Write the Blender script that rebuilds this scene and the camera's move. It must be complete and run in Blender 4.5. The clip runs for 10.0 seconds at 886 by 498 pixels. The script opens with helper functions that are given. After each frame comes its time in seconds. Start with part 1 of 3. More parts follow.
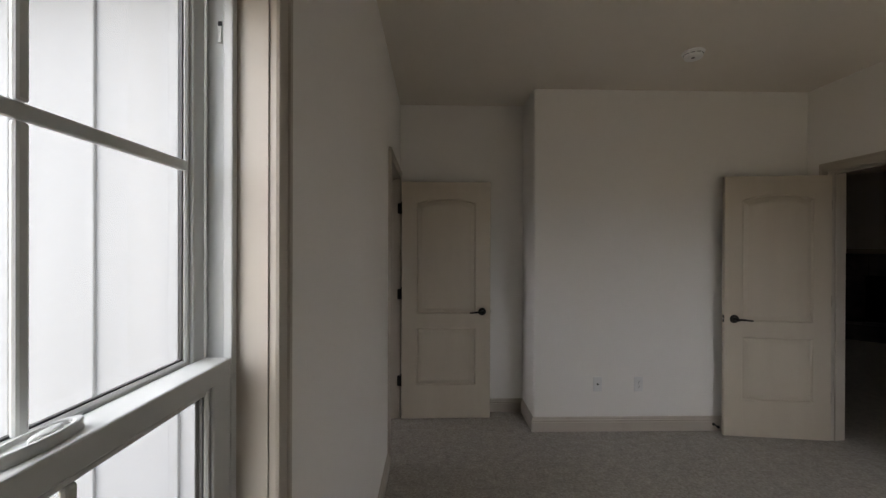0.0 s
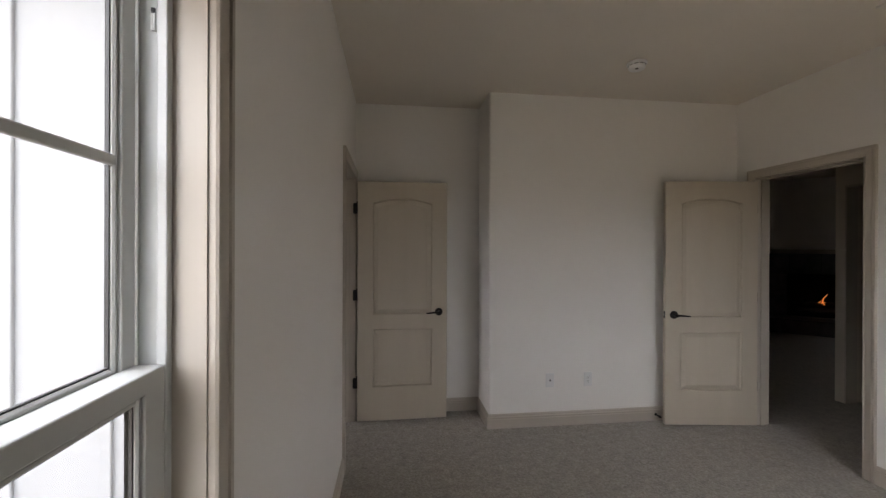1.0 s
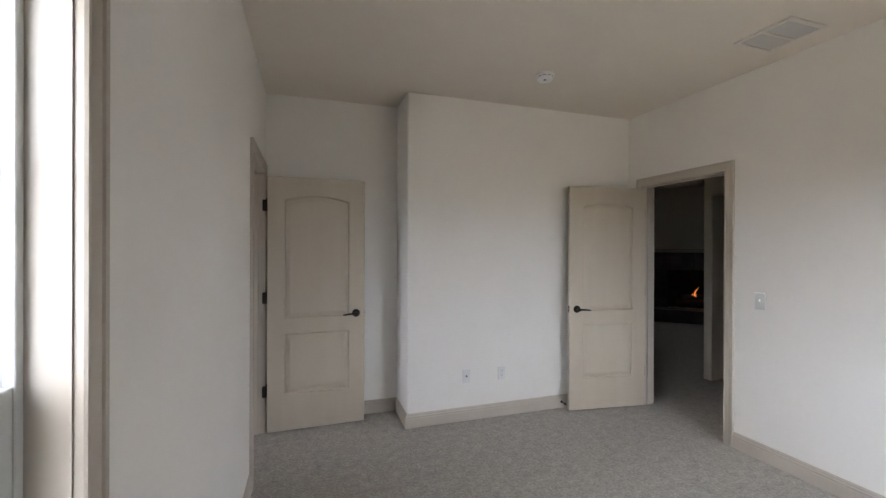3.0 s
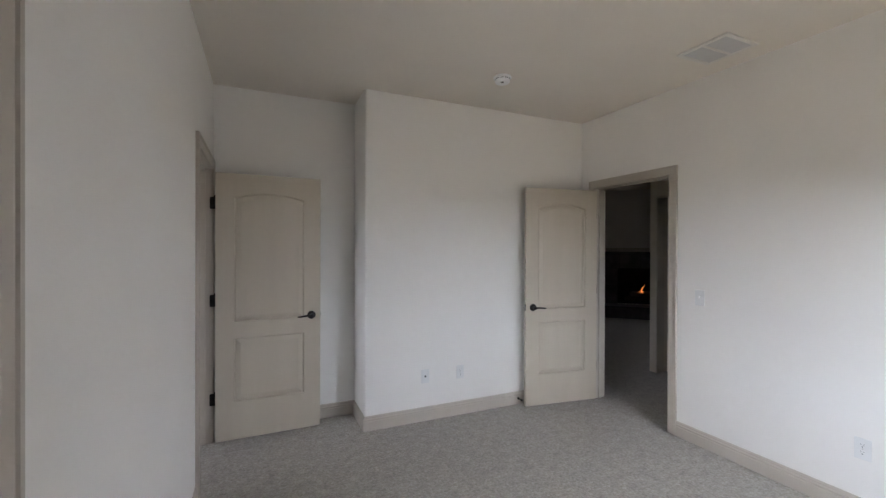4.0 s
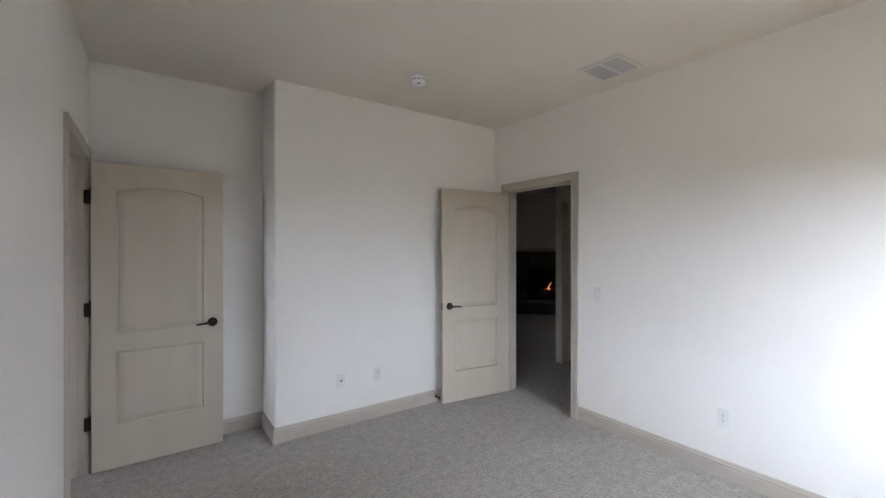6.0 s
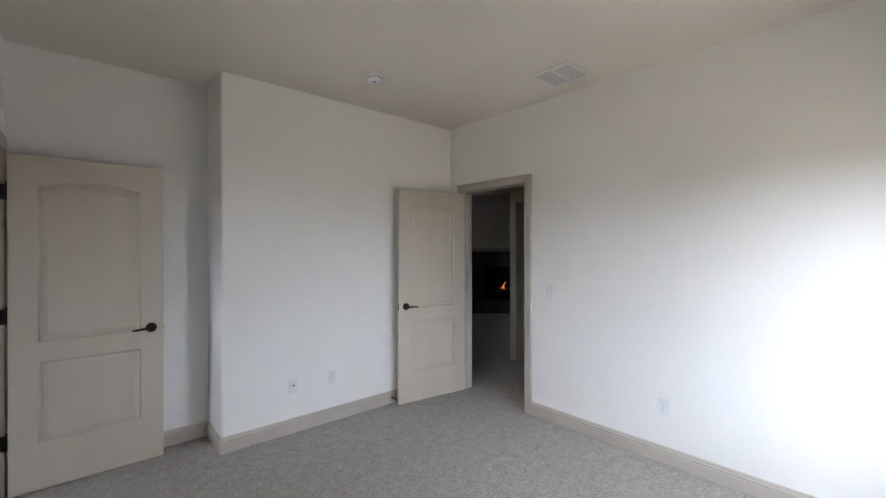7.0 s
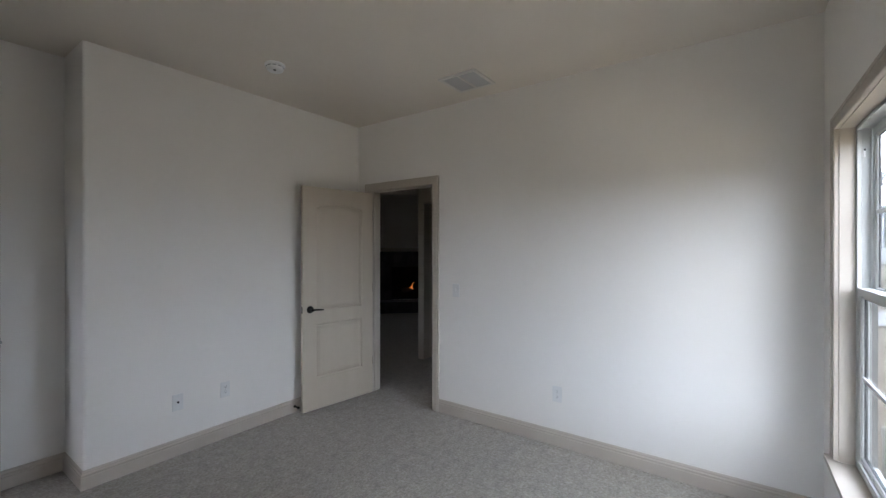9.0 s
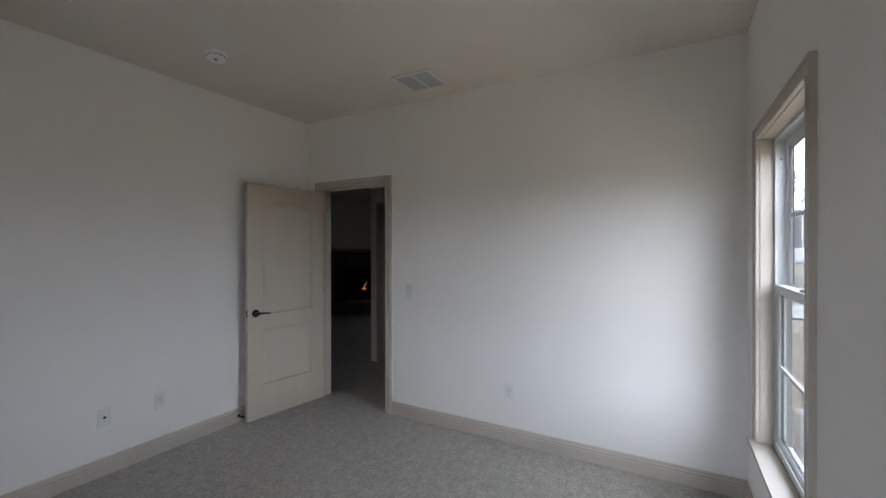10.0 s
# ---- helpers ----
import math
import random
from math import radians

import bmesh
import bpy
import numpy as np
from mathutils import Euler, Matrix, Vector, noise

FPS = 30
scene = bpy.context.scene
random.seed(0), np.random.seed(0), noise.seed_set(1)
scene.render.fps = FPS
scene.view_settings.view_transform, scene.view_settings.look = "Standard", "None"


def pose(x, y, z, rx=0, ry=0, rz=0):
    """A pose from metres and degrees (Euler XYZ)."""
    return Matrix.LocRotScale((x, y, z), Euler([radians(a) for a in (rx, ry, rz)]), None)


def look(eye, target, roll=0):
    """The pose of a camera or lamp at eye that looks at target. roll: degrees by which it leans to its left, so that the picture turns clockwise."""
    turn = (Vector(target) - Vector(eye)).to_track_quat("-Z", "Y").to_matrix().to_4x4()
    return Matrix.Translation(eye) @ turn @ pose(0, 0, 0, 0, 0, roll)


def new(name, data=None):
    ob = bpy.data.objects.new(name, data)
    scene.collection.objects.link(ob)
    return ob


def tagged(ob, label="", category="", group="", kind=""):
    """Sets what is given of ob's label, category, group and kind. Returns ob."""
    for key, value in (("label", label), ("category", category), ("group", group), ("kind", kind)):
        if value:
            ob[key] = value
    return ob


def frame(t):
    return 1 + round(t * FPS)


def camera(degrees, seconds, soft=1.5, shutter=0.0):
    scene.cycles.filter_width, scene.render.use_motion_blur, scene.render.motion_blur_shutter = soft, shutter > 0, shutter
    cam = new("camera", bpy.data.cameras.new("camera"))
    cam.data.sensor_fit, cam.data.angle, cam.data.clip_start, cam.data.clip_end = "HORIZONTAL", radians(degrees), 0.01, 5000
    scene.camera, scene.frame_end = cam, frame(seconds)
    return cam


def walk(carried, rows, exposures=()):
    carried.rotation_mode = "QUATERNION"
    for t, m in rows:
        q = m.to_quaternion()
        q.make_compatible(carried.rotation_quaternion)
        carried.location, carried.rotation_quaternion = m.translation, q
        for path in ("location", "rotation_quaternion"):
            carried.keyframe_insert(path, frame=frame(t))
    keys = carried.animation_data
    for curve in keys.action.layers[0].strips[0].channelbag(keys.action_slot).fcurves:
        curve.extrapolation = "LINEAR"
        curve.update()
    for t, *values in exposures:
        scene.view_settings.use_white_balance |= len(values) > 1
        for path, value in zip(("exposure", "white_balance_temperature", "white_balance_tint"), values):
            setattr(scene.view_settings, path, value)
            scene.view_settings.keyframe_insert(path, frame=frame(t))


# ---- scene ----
cam = camera(94.6, 10.0, soft=1.4)
PATH = [
    (0, pose(0.0000, -0.0000, 1.4803, 89.836, -0.213, -1.345)),
    (0.5, pose(0.0119, -0.0045, 1.4790, 89.925, -0.154, -4.328)),
    (1, pose(0.0174, -0.0033, 1.4798, 89.927, -0.203, -7.127)),
    (1.5, pose(0.0253, -0.0047, 1.4791, 89.966, -0.131, -9.756)),
    (2, pose(0.0304, -0.0055, 1.4789, 89.964, -0.127, -12.415)),
    (2.5, pose(0.0291, -0.0019, 1.4785, 89.950, -0.168, -15.393)),
    (4, pose(0.0377, 0.0141, 1.4877, 89.790, -0.189, -24.086)),
    (4.5, pose(0.0413, 0.0209, 1.4892, 89.755, -0.163, -26.931)),
    (5, pose(0.0457, 0.0215, 1.4857, 89.813, -0.120, -29.693)),
    (5.5, pose(0.0500, 0.0182, 1.4829, 89.869, -0.068, -32.532)),
    (7, pose(0.0497, 0.0174, 1.4818, 89.931, 0.059, -41.602)),
    (7.5, pose(0.0515, 0.0205, 1.4865, 89.884, 0.041, -44.643)),
    (8, pose(0.0544, 0.0226, 1.4896, 89.837, 0.090, -47.693)),
    (8.5, pose(0.0515, 0.0143, 1.4935, 89.816, 0.054, -51.016)),
    (9, pose(0.0602, 0.0226, 1.4857, 89.911, -0.014, -54.341)),
    (9.5, pose(0.0696, 0.0294, 1.4874, 89.922, 0.003, -57.579)),
    (10, pose(0.0746, 0.0311, 1.4888, 89.923, 0.031, -60.867)),
]
EXPOSURES = [(0.0, 2.78, 6870, 18), (1.0, 3.17, 6840, 20), (2.0, 3.75, 6740, 20), (3.0, 3.98, 6350, 18), (5.0, 4.06, 6060, 18), (6.3, 4.16, 6000, 18), (7.5, 4.02, 5980, 16), (8.6, 3.62, 5980, 16), (10.0, 3.2, 6000, 17)]
walk(cam, PATH, EXPOSURES)

# ---------------------------------------------------------------- light
world = bpy.data.worlds.new("overcast_sky")
scene.world = world
world.use_nodes = True
wt = world.node_tree
sky = wt.nodes.new("ShaderNodeTexSky")
sky.sky_type = "NISHITA"
sky.sun_disc = False
sky.sun_elevation = radians(26)
sky.sun_rotation = radians(235)
sky.air_density, sky.dust_density, sky.ozone_density = 1.0, 6.0, 1.0
# a grey cloud cover over the blue of the clear sky
veil = wt.nodes.new("ShaderNodeMixRGB")
veil.inputs[0].default_value = 0.97
veil.inputs[2].default_value = (7.3, 7.9, 8.7, 1)
wt.links.new(sky.outputs[0], veil.inputs[1])
wt.links.new(veil.outputs[0], wt.nodes["Background"].inputs[0])
wt.nodes["Background"].inputs[1].default_value = 0.15

sun_data = bpy.data.lights.new("sun", "SUN")
sun_data.energy, sun_data.angle, sun_data.color = 0.08, radians(80), (1.0, 0.98, 0.95)
sun_ob = new("sun", sun_data)
sun_ob.matrix_world = look((0, 0, 0), (0.74, 0.50, -0.30))

# ---------------------------------------------------------------- materials


def material(name, color, rough=0.6, metal=0.0):
    m = bpy.data.materials.new(name)
    m.use_nodes = True
    p = m.node_tree.nodes["Principled BSDF"]
    p.inputs["Base Color"].default_value = (*color, 1)
    p.inputs["Roughness"].default_value = rough
    p.inputs["Metallic"].default_value = metal
    return m


def textured(name, color_a, color_b, scale, rough=0.6, bump=0.1, bump_scale=200.0, bump_dist=0.002, detail=4.0, stretch=(1, 1, 1), rough_var=0.1, spread=0.15):
    """Two colours by a broad noise with a finer one over it, a fine relief, and uneven gloss."""
    m = material(name, color_a, rough)
    t = m.node_tree
    n, l, p = t.nodes, t.links, t.nodes["Principled BSDF"]
    co = n.new("ShaderNodeTexCoord")
    mp = n.new("ShaderNodeMapping")
    mp.inputs["Scale"].default_value = stretch
    l.new(co.outputs["Object"], mp.inputs[0])
    big = n.new("ShaderNodeTexNoise")
    big.inputs["Scale"].default_value, big.inputs["Detail"].default_value = scale, detail
    l.new(mp.outputs[0], big.inputs["Vector"])
    ramp = n.new("ShaderNodeValToRGB")
    ramp.color_ramp.elements[0].position, ramp.color_ramp.elements[1].position = 0.5 - spread, 0.5 + spread
    ramp.color_ramp.elements[0].color, ramp.color_ramp.elements[1].color = (*color_a, 1), (*color_b, 1)
    l.new(big.outputs["Fac"], ramp.inputs[0])
    l.new(ramp.outputs[0], p.inputs["Base Color"])
    rr = n.new("ShaderNodeMapRange")
    rr.inputs["To Min"].default_value, rr.inputs["To Max"].default_value = rough - rough_var, rough + rough_var
    l.new(big.outputs["Fac"], rr.inputs["Value"])
    l.new(rr.outputs[0], p.inputs["Roughness"])
    fine = n.new("ShaderNodeTexNoise")
    fine.inputs["Scale"].default_value, fine.inputs["Detail"].default_value = bump_scale, 3.0
    l.new(mp.outputs[0], fine.inputs["Vector"])
    bp = n.new("ShaderNodeBump")
    bp.inputs["Strength"].default_value, bp.inputs["Distance"].default_value = bump, bump_dist
    l.new(fine.outputs["Fac"], bp.inputs["Height"])
    l.new(bp.outputs[0], p.inputs["Normal"])
    return m


TAN = textured("hall_paint", (0.60, 0.535, 0.45), (0.635, 0.57, 0.485), 1.3, 0.75, 0.25, 130, 0.0015)
WALL = textured("wall_paint", (0.86, 0.837, 0.798), (0.885, 0.862, 0.823), 1.3, 0.75, 0.25, 130, 0.0015)
CEIL = textured("ceiling_paint", (0.785, 0.73, 0.65), (0.82, 0.765, 0.685), 1.1, 0.85, 0.35, 110, 0.002)
TRIM = textured("trim_paint", (0.50, 0.446, 0.378), (0.54, 0.486, 0.417), 3.0, 0.42, 0.12, 90, 0.0008)
DOORP = textured("door_paint", (0.560, 0.492, 0.392), (0.592, 0.524, 0.422), 2.2, 0.45, 0.12, 160, 0.0008, stretch=(3, 3, 0.35))
VINYL = textured("white_vinyl", (0.54, 0.55, 0.53), (0.59, 0.60, 0.58), 4.0, 0.32, 0.05, 120, 0.0005)
GASKET = material("black_gasket", (0.03, 0.03, 0.03), 0.5)
BRONZE = textured("oil_rubbed_bronze", (0.012, 0.010, 0.009), (0.024, 0.019, 0.016), 40, 0.5, 0.1, 300, 0.0003)
BRONZE.node_tree.nodes["Principled BSDF"].inputs["Specular IOR Level"].default_value = 0.25
PLASTIC = textured("white_plastic", (0.76, 0.76, 0.745), (0.80, 0.80, 0.785), 8, 0.35, 0.03, 150, 0.0003)
BRIGHT = textured("bright_white_plastic", (0.89, 0.89, 0.88), (0.92, 0.92, 0.91), 8, 0.4, 0.03, 150, 0.0003)
TRACK_SHADE = textured("track_shade_grey", (0.07, 0.07, 0.066), (0.11, 0.11, 0.105), 60, 0.9, 0.3, 400, 0.0006)
SPACER = textured("dark_bronze_spacer", (0.010, 0.010, 0.009), (0.020, 0.019, 0.017), 30, 0.8, 0.05, 200, 0.0004)
SLOT = material("dark_slot", (0.015, 0.015, 0.015), 0.6)
SLOTG = material("dark_grey_plastic", (0.12, 0.12, 0.118), 0.5)
METALW = textured("white_enamelled_metal", (0.74, 0.71, 0.66), (0.78, 0.75, 0.70), 6, 0.4, 0.05, 150, 0.0004)
# Duct backing and blades carry the vent's shade in their colour.
DUCT = material("duct_shadow_grey", (0.40, 0.40, 0.395), 0.8)
BLADE = material("grey_shaded_blades", (0.58, 0.57, 0.56), 0.5)
CHROME = material("satin_nickel", (0.5, 0.48, 0.45), 0.35, 1.0)
# White siding darkened to about a quarter so the window view doesn't burn out.
SIDING = textured("dimmed_white_siding", (0.255, 0.26, 0.265), (0.275, 0.28, 0.285), 2.0, 0.6, 0.08, 60, 0.002, stretch=(4, 4, 0.4))
STONE = textured("dark_slate_tile", (0.045, 0.043, 0.042), (0.085, 0.081, 0.077), 7, 0.45, 0.3, 60, 0.003)
SOOT = textured("sooty_firebrick", (0.008, 0.007, 0.006), (0.02, 0.018, 0.016), 9, 0.9, 0.4, 80, 0.003)
LOG = textured("charred_log", (0.03, 0.022, 0.017), (0.09, 0.065, 0.045), 18, 0.9, 0.6, 60, 0.005, stretch=(1, 6, 6))
# Grass, earth and concrete are darkened so the window view doesn't burn out.
GRASS = textured("dry_winter_grass", (0.065, 0.056, 0.043), (0.13, 0.114, 0.09), 1.6, 0.95, 0.8, 40, 0.03, detail=8)
GRAVEL = textured("darkened_earth", (0.07, 0.058, 0.044), (0.12, 0.102, 0.08), 3.0, 0.95, 0.8, 60, 0.02, detail=8)
BOUNCE_STRAW = textured("straw_bounce", (0.335, 0.257, 0.165), (0.46, 0.37, 0.25), 2.2, 0.95, 0.8, 45, 0.03, detail=8)
CONC = textured("pale_concrete", (0.12, 0.118, 0.113), (0.16, 0.157, 0.152), 2.0, 0.85, 0.3, 90, 0.004)
FENCEW = textured("weathered_grey_boards", (0.085, 0.086, 0.088), (0.12, 0.121, 0.123), 2.5, 0.9, 0.4, 30, 0.004, stretch=(6, 6, 0.5))
BARK = textured("grey_bark", (0.12, 0.115, 0.11), (0.17, 0.163, 0.155), 5, 0.9, 0.5, 20, 0.01)
for m in (SPACER, GRASS, GRAVEL, BOUNCE_STRAW, CONC, FENCEW, BARK):
    m.node_tree.nodes["Principled BSDF"].inputs["Specular IOR Level"].default_value = 0.05
PVC = textured("toned_down_pvc", (0.15, 0.155, 0.15), (0.20, 0.205, 0.20), 6, 0.6, 0.05, 60, 0.001)


def carpet_material():
    """Cut-pile carpet of mixed grey-beige yarns: tuft-sized specks, soft footprints, deep pile."""
    m = material("speckled_carpet", (0.3, 0.29, 0.27), 0.97)
    t = m.node_tree
    n, l, p = t.nodes, t.links, t.nodes["Principled BSDF"]
    co = n.new("ShaderNodeTexCoord")
    tuft = n.new("ShaderNodeTexVoronoi")
    tuft.inputs["Scale"].default_value = 85
    l.new(co.outputs["Object"], tuft.inputs["Vector"])
    yarn = n.new("ShaderNodeTexNoise")
    yarn.inputs["Scale"].default_value, yarn.inputs["Detail"].default_value, yarn.inputs["Roughness"].default_value = 55, 5, 0.75
    l.new(co.outputs["Object"], yarn.inputs["Vector"])
    ramp = n.new("ShaderNodeValToRGB")
    e = ramp.color_ramp.elements
    e[0].position, e[0].color = 0.34, (0.27, 0.246, 0.208, 1)
    e[1].position, e[1].color = 0.66, (0.455, 0.421, 0.364, 1)
    mid = ramp.color_ramp.elements.new(0.5)
    mid.color = (0.365, 0.335, 0.287, 1)
    l.new(yarn.outputs["Fac"], ramp.inputs[0])
    patch = n.new("ShaderNodeTexNoise")
    patch.inputs["Scale"].default_value, patch.inputs["Detail"].default_value = 15.0, 5
    l.new(co.outputs["Object"], patch.inputs["Vector"])
    pr = n.new("ShaderNodeMapRange")
    pr.inputs["From Min"].default_value, pr.inputs["From Max"].default_value = 0.3, 0.7
    pr.inputs["To Min"].default_value, pr.inputs["To Max"].default_value = 0.86, 1.10
    l.new(patch.outputs["Fac"], pr.inputs["Value"])
    cell = n.new("ShaderNodeMapRange")
    cell.inputs["To Min"].default_value, cell.inputs["To Max"].default_value = 0.90, 1.10
    sep = n.new("ShaderNodeSeparateColor")
    l.new(tuft.outputs["Color"], sep.inputs[0])
    l.new(sep.outputs[0], cell.inputs["Value"])
    mul = n.new("ShaderNodeMath")
    mul.operation = "MULTIPLY"
    l.new(pr.outputs[0], mul.inputs[0])
    l.new(cell.outputs[0], mul.inputs[1])
    mix = n.new("ShaderNodeMixRGB")
    mix.blend_type, mix.inputs[0].default_value = "MULTIPLY", 1.0
    l.new(ramp.outputs[0], mix.inputs[1])
    l.new(mul.outputs[0], mix.inputs[2])
    l.new(mix.outputs[0], p.inputs["Base Color"])
    add = n.new("ShaderNodeMath")
    add.operation = "ADD"
    l.new(yarn.outputs["Fac"], add.inputs[0])
    l.new(tuft.outputs["Distance"], add.inputs[1])
    bp = n.new("ShaderNodeBump")
    bp.inputs["Strength"].default_value, bp.inputs["Distance"].default_value = 0.4, 0.006
    l.new(add.outputs[0], bp.inputs["Height"])
    l.new(bp.outputs[0], p.inputs["Normal"])
    p.inputs["Sheen Weight"].default_value = 0.25
    p.inputs["Specular IOR Level"].default_value = 0.1
    return m


CARPET = carpet_material()


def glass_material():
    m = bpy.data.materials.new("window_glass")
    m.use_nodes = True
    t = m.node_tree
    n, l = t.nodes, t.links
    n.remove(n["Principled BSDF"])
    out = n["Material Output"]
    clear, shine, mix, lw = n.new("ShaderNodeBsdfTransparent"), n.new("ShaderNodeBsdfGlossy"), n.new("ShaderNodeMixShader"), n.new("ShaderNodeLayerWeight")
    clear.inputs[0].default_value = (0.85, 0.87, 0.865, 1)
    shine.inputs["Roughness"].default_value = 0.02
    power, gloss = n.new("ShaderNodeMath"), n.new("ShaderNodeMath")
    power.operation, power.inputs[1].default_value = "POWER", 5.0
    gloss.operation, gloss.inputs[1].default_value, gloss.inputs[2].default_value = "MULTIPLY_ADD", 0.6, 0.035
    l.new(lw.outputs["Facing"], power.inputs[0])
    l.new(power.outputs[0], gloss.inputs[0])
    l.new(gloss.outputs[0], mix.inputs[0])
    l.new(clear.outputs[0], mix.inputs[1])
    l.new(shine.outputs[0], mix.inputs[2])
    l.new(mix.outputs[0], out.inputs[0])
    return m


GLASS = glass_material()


def flame_material():
    m = material("gas_flame", (1.0, 0.35, 0.08), 0.5)
    p = m.node_tree.nodes["Principled BSDF"]
    p.inputs["Emission Color"].default_value = (1.0, 0.30, 0.06, 1)
    p.inputs["Emission Strength"].default_value = 0.09
    return m


FLAME = flame_material()

# ---------------------------------------------------------------- builders


def part(name, bm, mat, parent=None, label="", smooth=False):
    """Links a bmesh as one mesh object, under a thing or under a part."""
    bmesh.ops.recalc_face_normals(bm, faces=bm.faces)
    me = bpy.data.meshes.new(name)
    bm.to_mesh(me)
    bm.free()
    me.materials.append(mat)
    if smooth:
        me.shade_smooth()
        me.set_sharp_from_angle(angle=radians(50))
    ob = new(name, me)
    if parent is not None:
        ob.parent = parent
    if label:
        tagged(ob, label)
    return ob


def thing(name, m, label, category, group="", kind=""):
    ob = new(name)
    ob.empty_display_size = 0.1
    ob.matrix_world = m
    return tagged(ob, label, category, group, kind)


def add_box(bm, x0, x1, y0, y1, z0, z1, bevel=0.0, seg=2):
    made = bmesh.ops.create_cube(bm, size=1.0)["verts"]
    for v in made:
        v.co = Vector(((x0 + x1) / 2 + v.co.x * (x1 - x0), (y0 + y1) / 2 + v.co.y * (y1 - y0), (z0 + z1) / 2 + v.co.z * (z1 - z0)))
    if bevel:
        edges = list({e for v in made for e in v.link_edges})
        bmesh.ops.bevel(bm, geom=edges, offset=bevel, segments=seg, profile=0.5, affect="EDGES", clamp_overlap=True)


def add_ring(bm, x0, x1, z0, z1, side, low, high, y0, y1, c):
    """A welded rectangular frame from depth y0 to its face y1, its bars side, low and high wide, with edges eased by c."""
    def loop(d, y, inner):
        s, lo, hi = (side - d, low - d, high - d) if inner else (d, d, d)
        return [bm.verts.new((x, y, z)) for x, z in ((x0 + s, z0 + lo), (x1 - s, z0 + lo), (x1 - s, z1 - hi), (x0 + s, z1 - hi))]
    rings = [loop(0, y0, False), loop(0, y1 - c, False), loop(c * 0.3, y1 - c * 0.3, False), loop(c, y1, False), loop(c, y1, True), loop(c * 0.3, y1 - c * 0.3, True), loop(0, y1 - c, True), loop(0, y0, True)]
    for a, b in zip(rings, rings[1:] + rings[:1]):
        for k in range(4):
            j = (k + 1) % 4
            bm.faces.new((a[k], a[j], b[j], b[k]))


def boxes(*rows, bevel=0.0, seg=2):
    bm = bmesh.new()
    for r in rows:
        add_box(bm, *r, bevel=bevel, seg=seg)
    return bm


def add_prism(bm, outline, z0, z1):
    """An upright prism on an outline of (x, y)."""
    lo = [bm.verts.new((x, y, z0)) for x, y in outline]
    hi = [bm.verts.new((x, y, z1)) for x, y in outline]
    n = len(outline)
    for k in range(n):
        bm.faces.new((lo[k], lo[(k + 1) % n], hi[(k + 1) % n], hi[k]))
    bm.faces.new(lo)
    bm.faces.new(hi)


def add_lathe(bm, profile, m=None, n=24):
    """Turns (radius, height) pairs round local z, closed at both ends, and places them by m."""
    rings = []
    for r, z in profile:
        ring = []
        for k in range(n):
            a = 2 * math.pi * k / n
            co = Vector((r * math.cos(a), r * math.sin(a), z))
            ring.append(bm.verts.new(m @ co if m else co))
        rings.append(ring)
    for a, b in zip(rings, rings[1:]):
        for k in range(n):
            bm.faces.new((a[k], a[(k + 1) % n], b[(k + 1) % n], b[k]))
    bm.faces.new(rings[0])
    bm.faces.new(rings[-1])


def add_tube(bm, points, radii, n=8):
    """A tapering tube through points."""
    rings = []
    for i, p in enumerate(points):
        d = (points[min(i + 1, len(points) - 1)] - points[max(i - 1, 0)]).normalized()
        side = d.cross(Vector((0.31, 0.17, 0.93))).normalized()
        up = d.cross(side)
        rings.append([bm.verts.new(p + (side * math.cos(2 * math.pi * k / n) + up * math.sin(2 * math.pi * k / n)) * radii[i]) for k in range(n)])
    for a, b in zip(rings, rings[1:]):
        for k in range(n):
            bm.faces.new((a[k], a[(k + 1) % n], b[(k + 1) % n], b[k]))
    bm.faces.new(rings[0])
    bm.faces.new(rings[-1])


def add_sweep(bm, profile, stations):
    """profile: closed outline of (a, b); stations: functions from (a, b) to a point. Lofts the outline through them, with end caps."""
    rings = [[bm.verts.new(st(a, b)) for a, b in profile] for st in stations]
    n = len(profile)
    for r, q in zip(rings, rings[1:]):
        for k in range(n):
            bm.faces.new((r[k], r[(k + 1) % n], q[(k + 1) % n], q[k]))
    bm.faces.new(rings[0])
    bm.faces.new(rings[-1])


# moulded casing, from the opening's edge outwards: (away from the opening, out from the wall)
CASING = [(0.0, 0.0), (0.0, 0.011), (0.0026, 0.0155), (0.0059, 0.0165), (0.0093, 0.0155), (0.011, 0.0115), (0.0145, 0.0115), (0.0187, 0.0135), (0.0442, 0.0165), (0.051, 0.0165), (0.0527, 0.0135), (0.0561, 0.0135), (0.0578, 0.0195), (0.0697, 0.0205), (0.0723, 0.018), (0.0723, 0.0)]
# the windows' casing, a little narrower
WCASING = [(a * 0.82, b * 1.12) for a, b in CASING]
# moulded baseboard: (height, out from the wall)
BASE = [(0.0, 0.0), (0.0, 0.015), (0.074, 0.015), (0.077, 0.012), (0.081, 0.012), (0.084, 0.0145), (0.092, 0.0145), (0.096, 0.010), (0.101, 0.0085), (0.106, 0.0085), (0.112, 0.005), (0.116, 0.002), (0.116, 0.0)]


def casing_bm(u0, u1, zt, z0=0.0, profile=CASING):
    """Casing on the plane y = 0 of the wall, round an opening u0 to u1, up to zt; both legs and the head, mitred."""
    bm = bmesh.new()
    add_sweep(bm, profile, [lambda a, b: Vector((u0 - a, b, z0)), lambda a, b: Vector((u0 - a, b, zt + a)), lambda a, b: Vector((u1 + a, b, zt + a)), lambda a, b: Vector((u1 + a, b, z0))])
    return bm


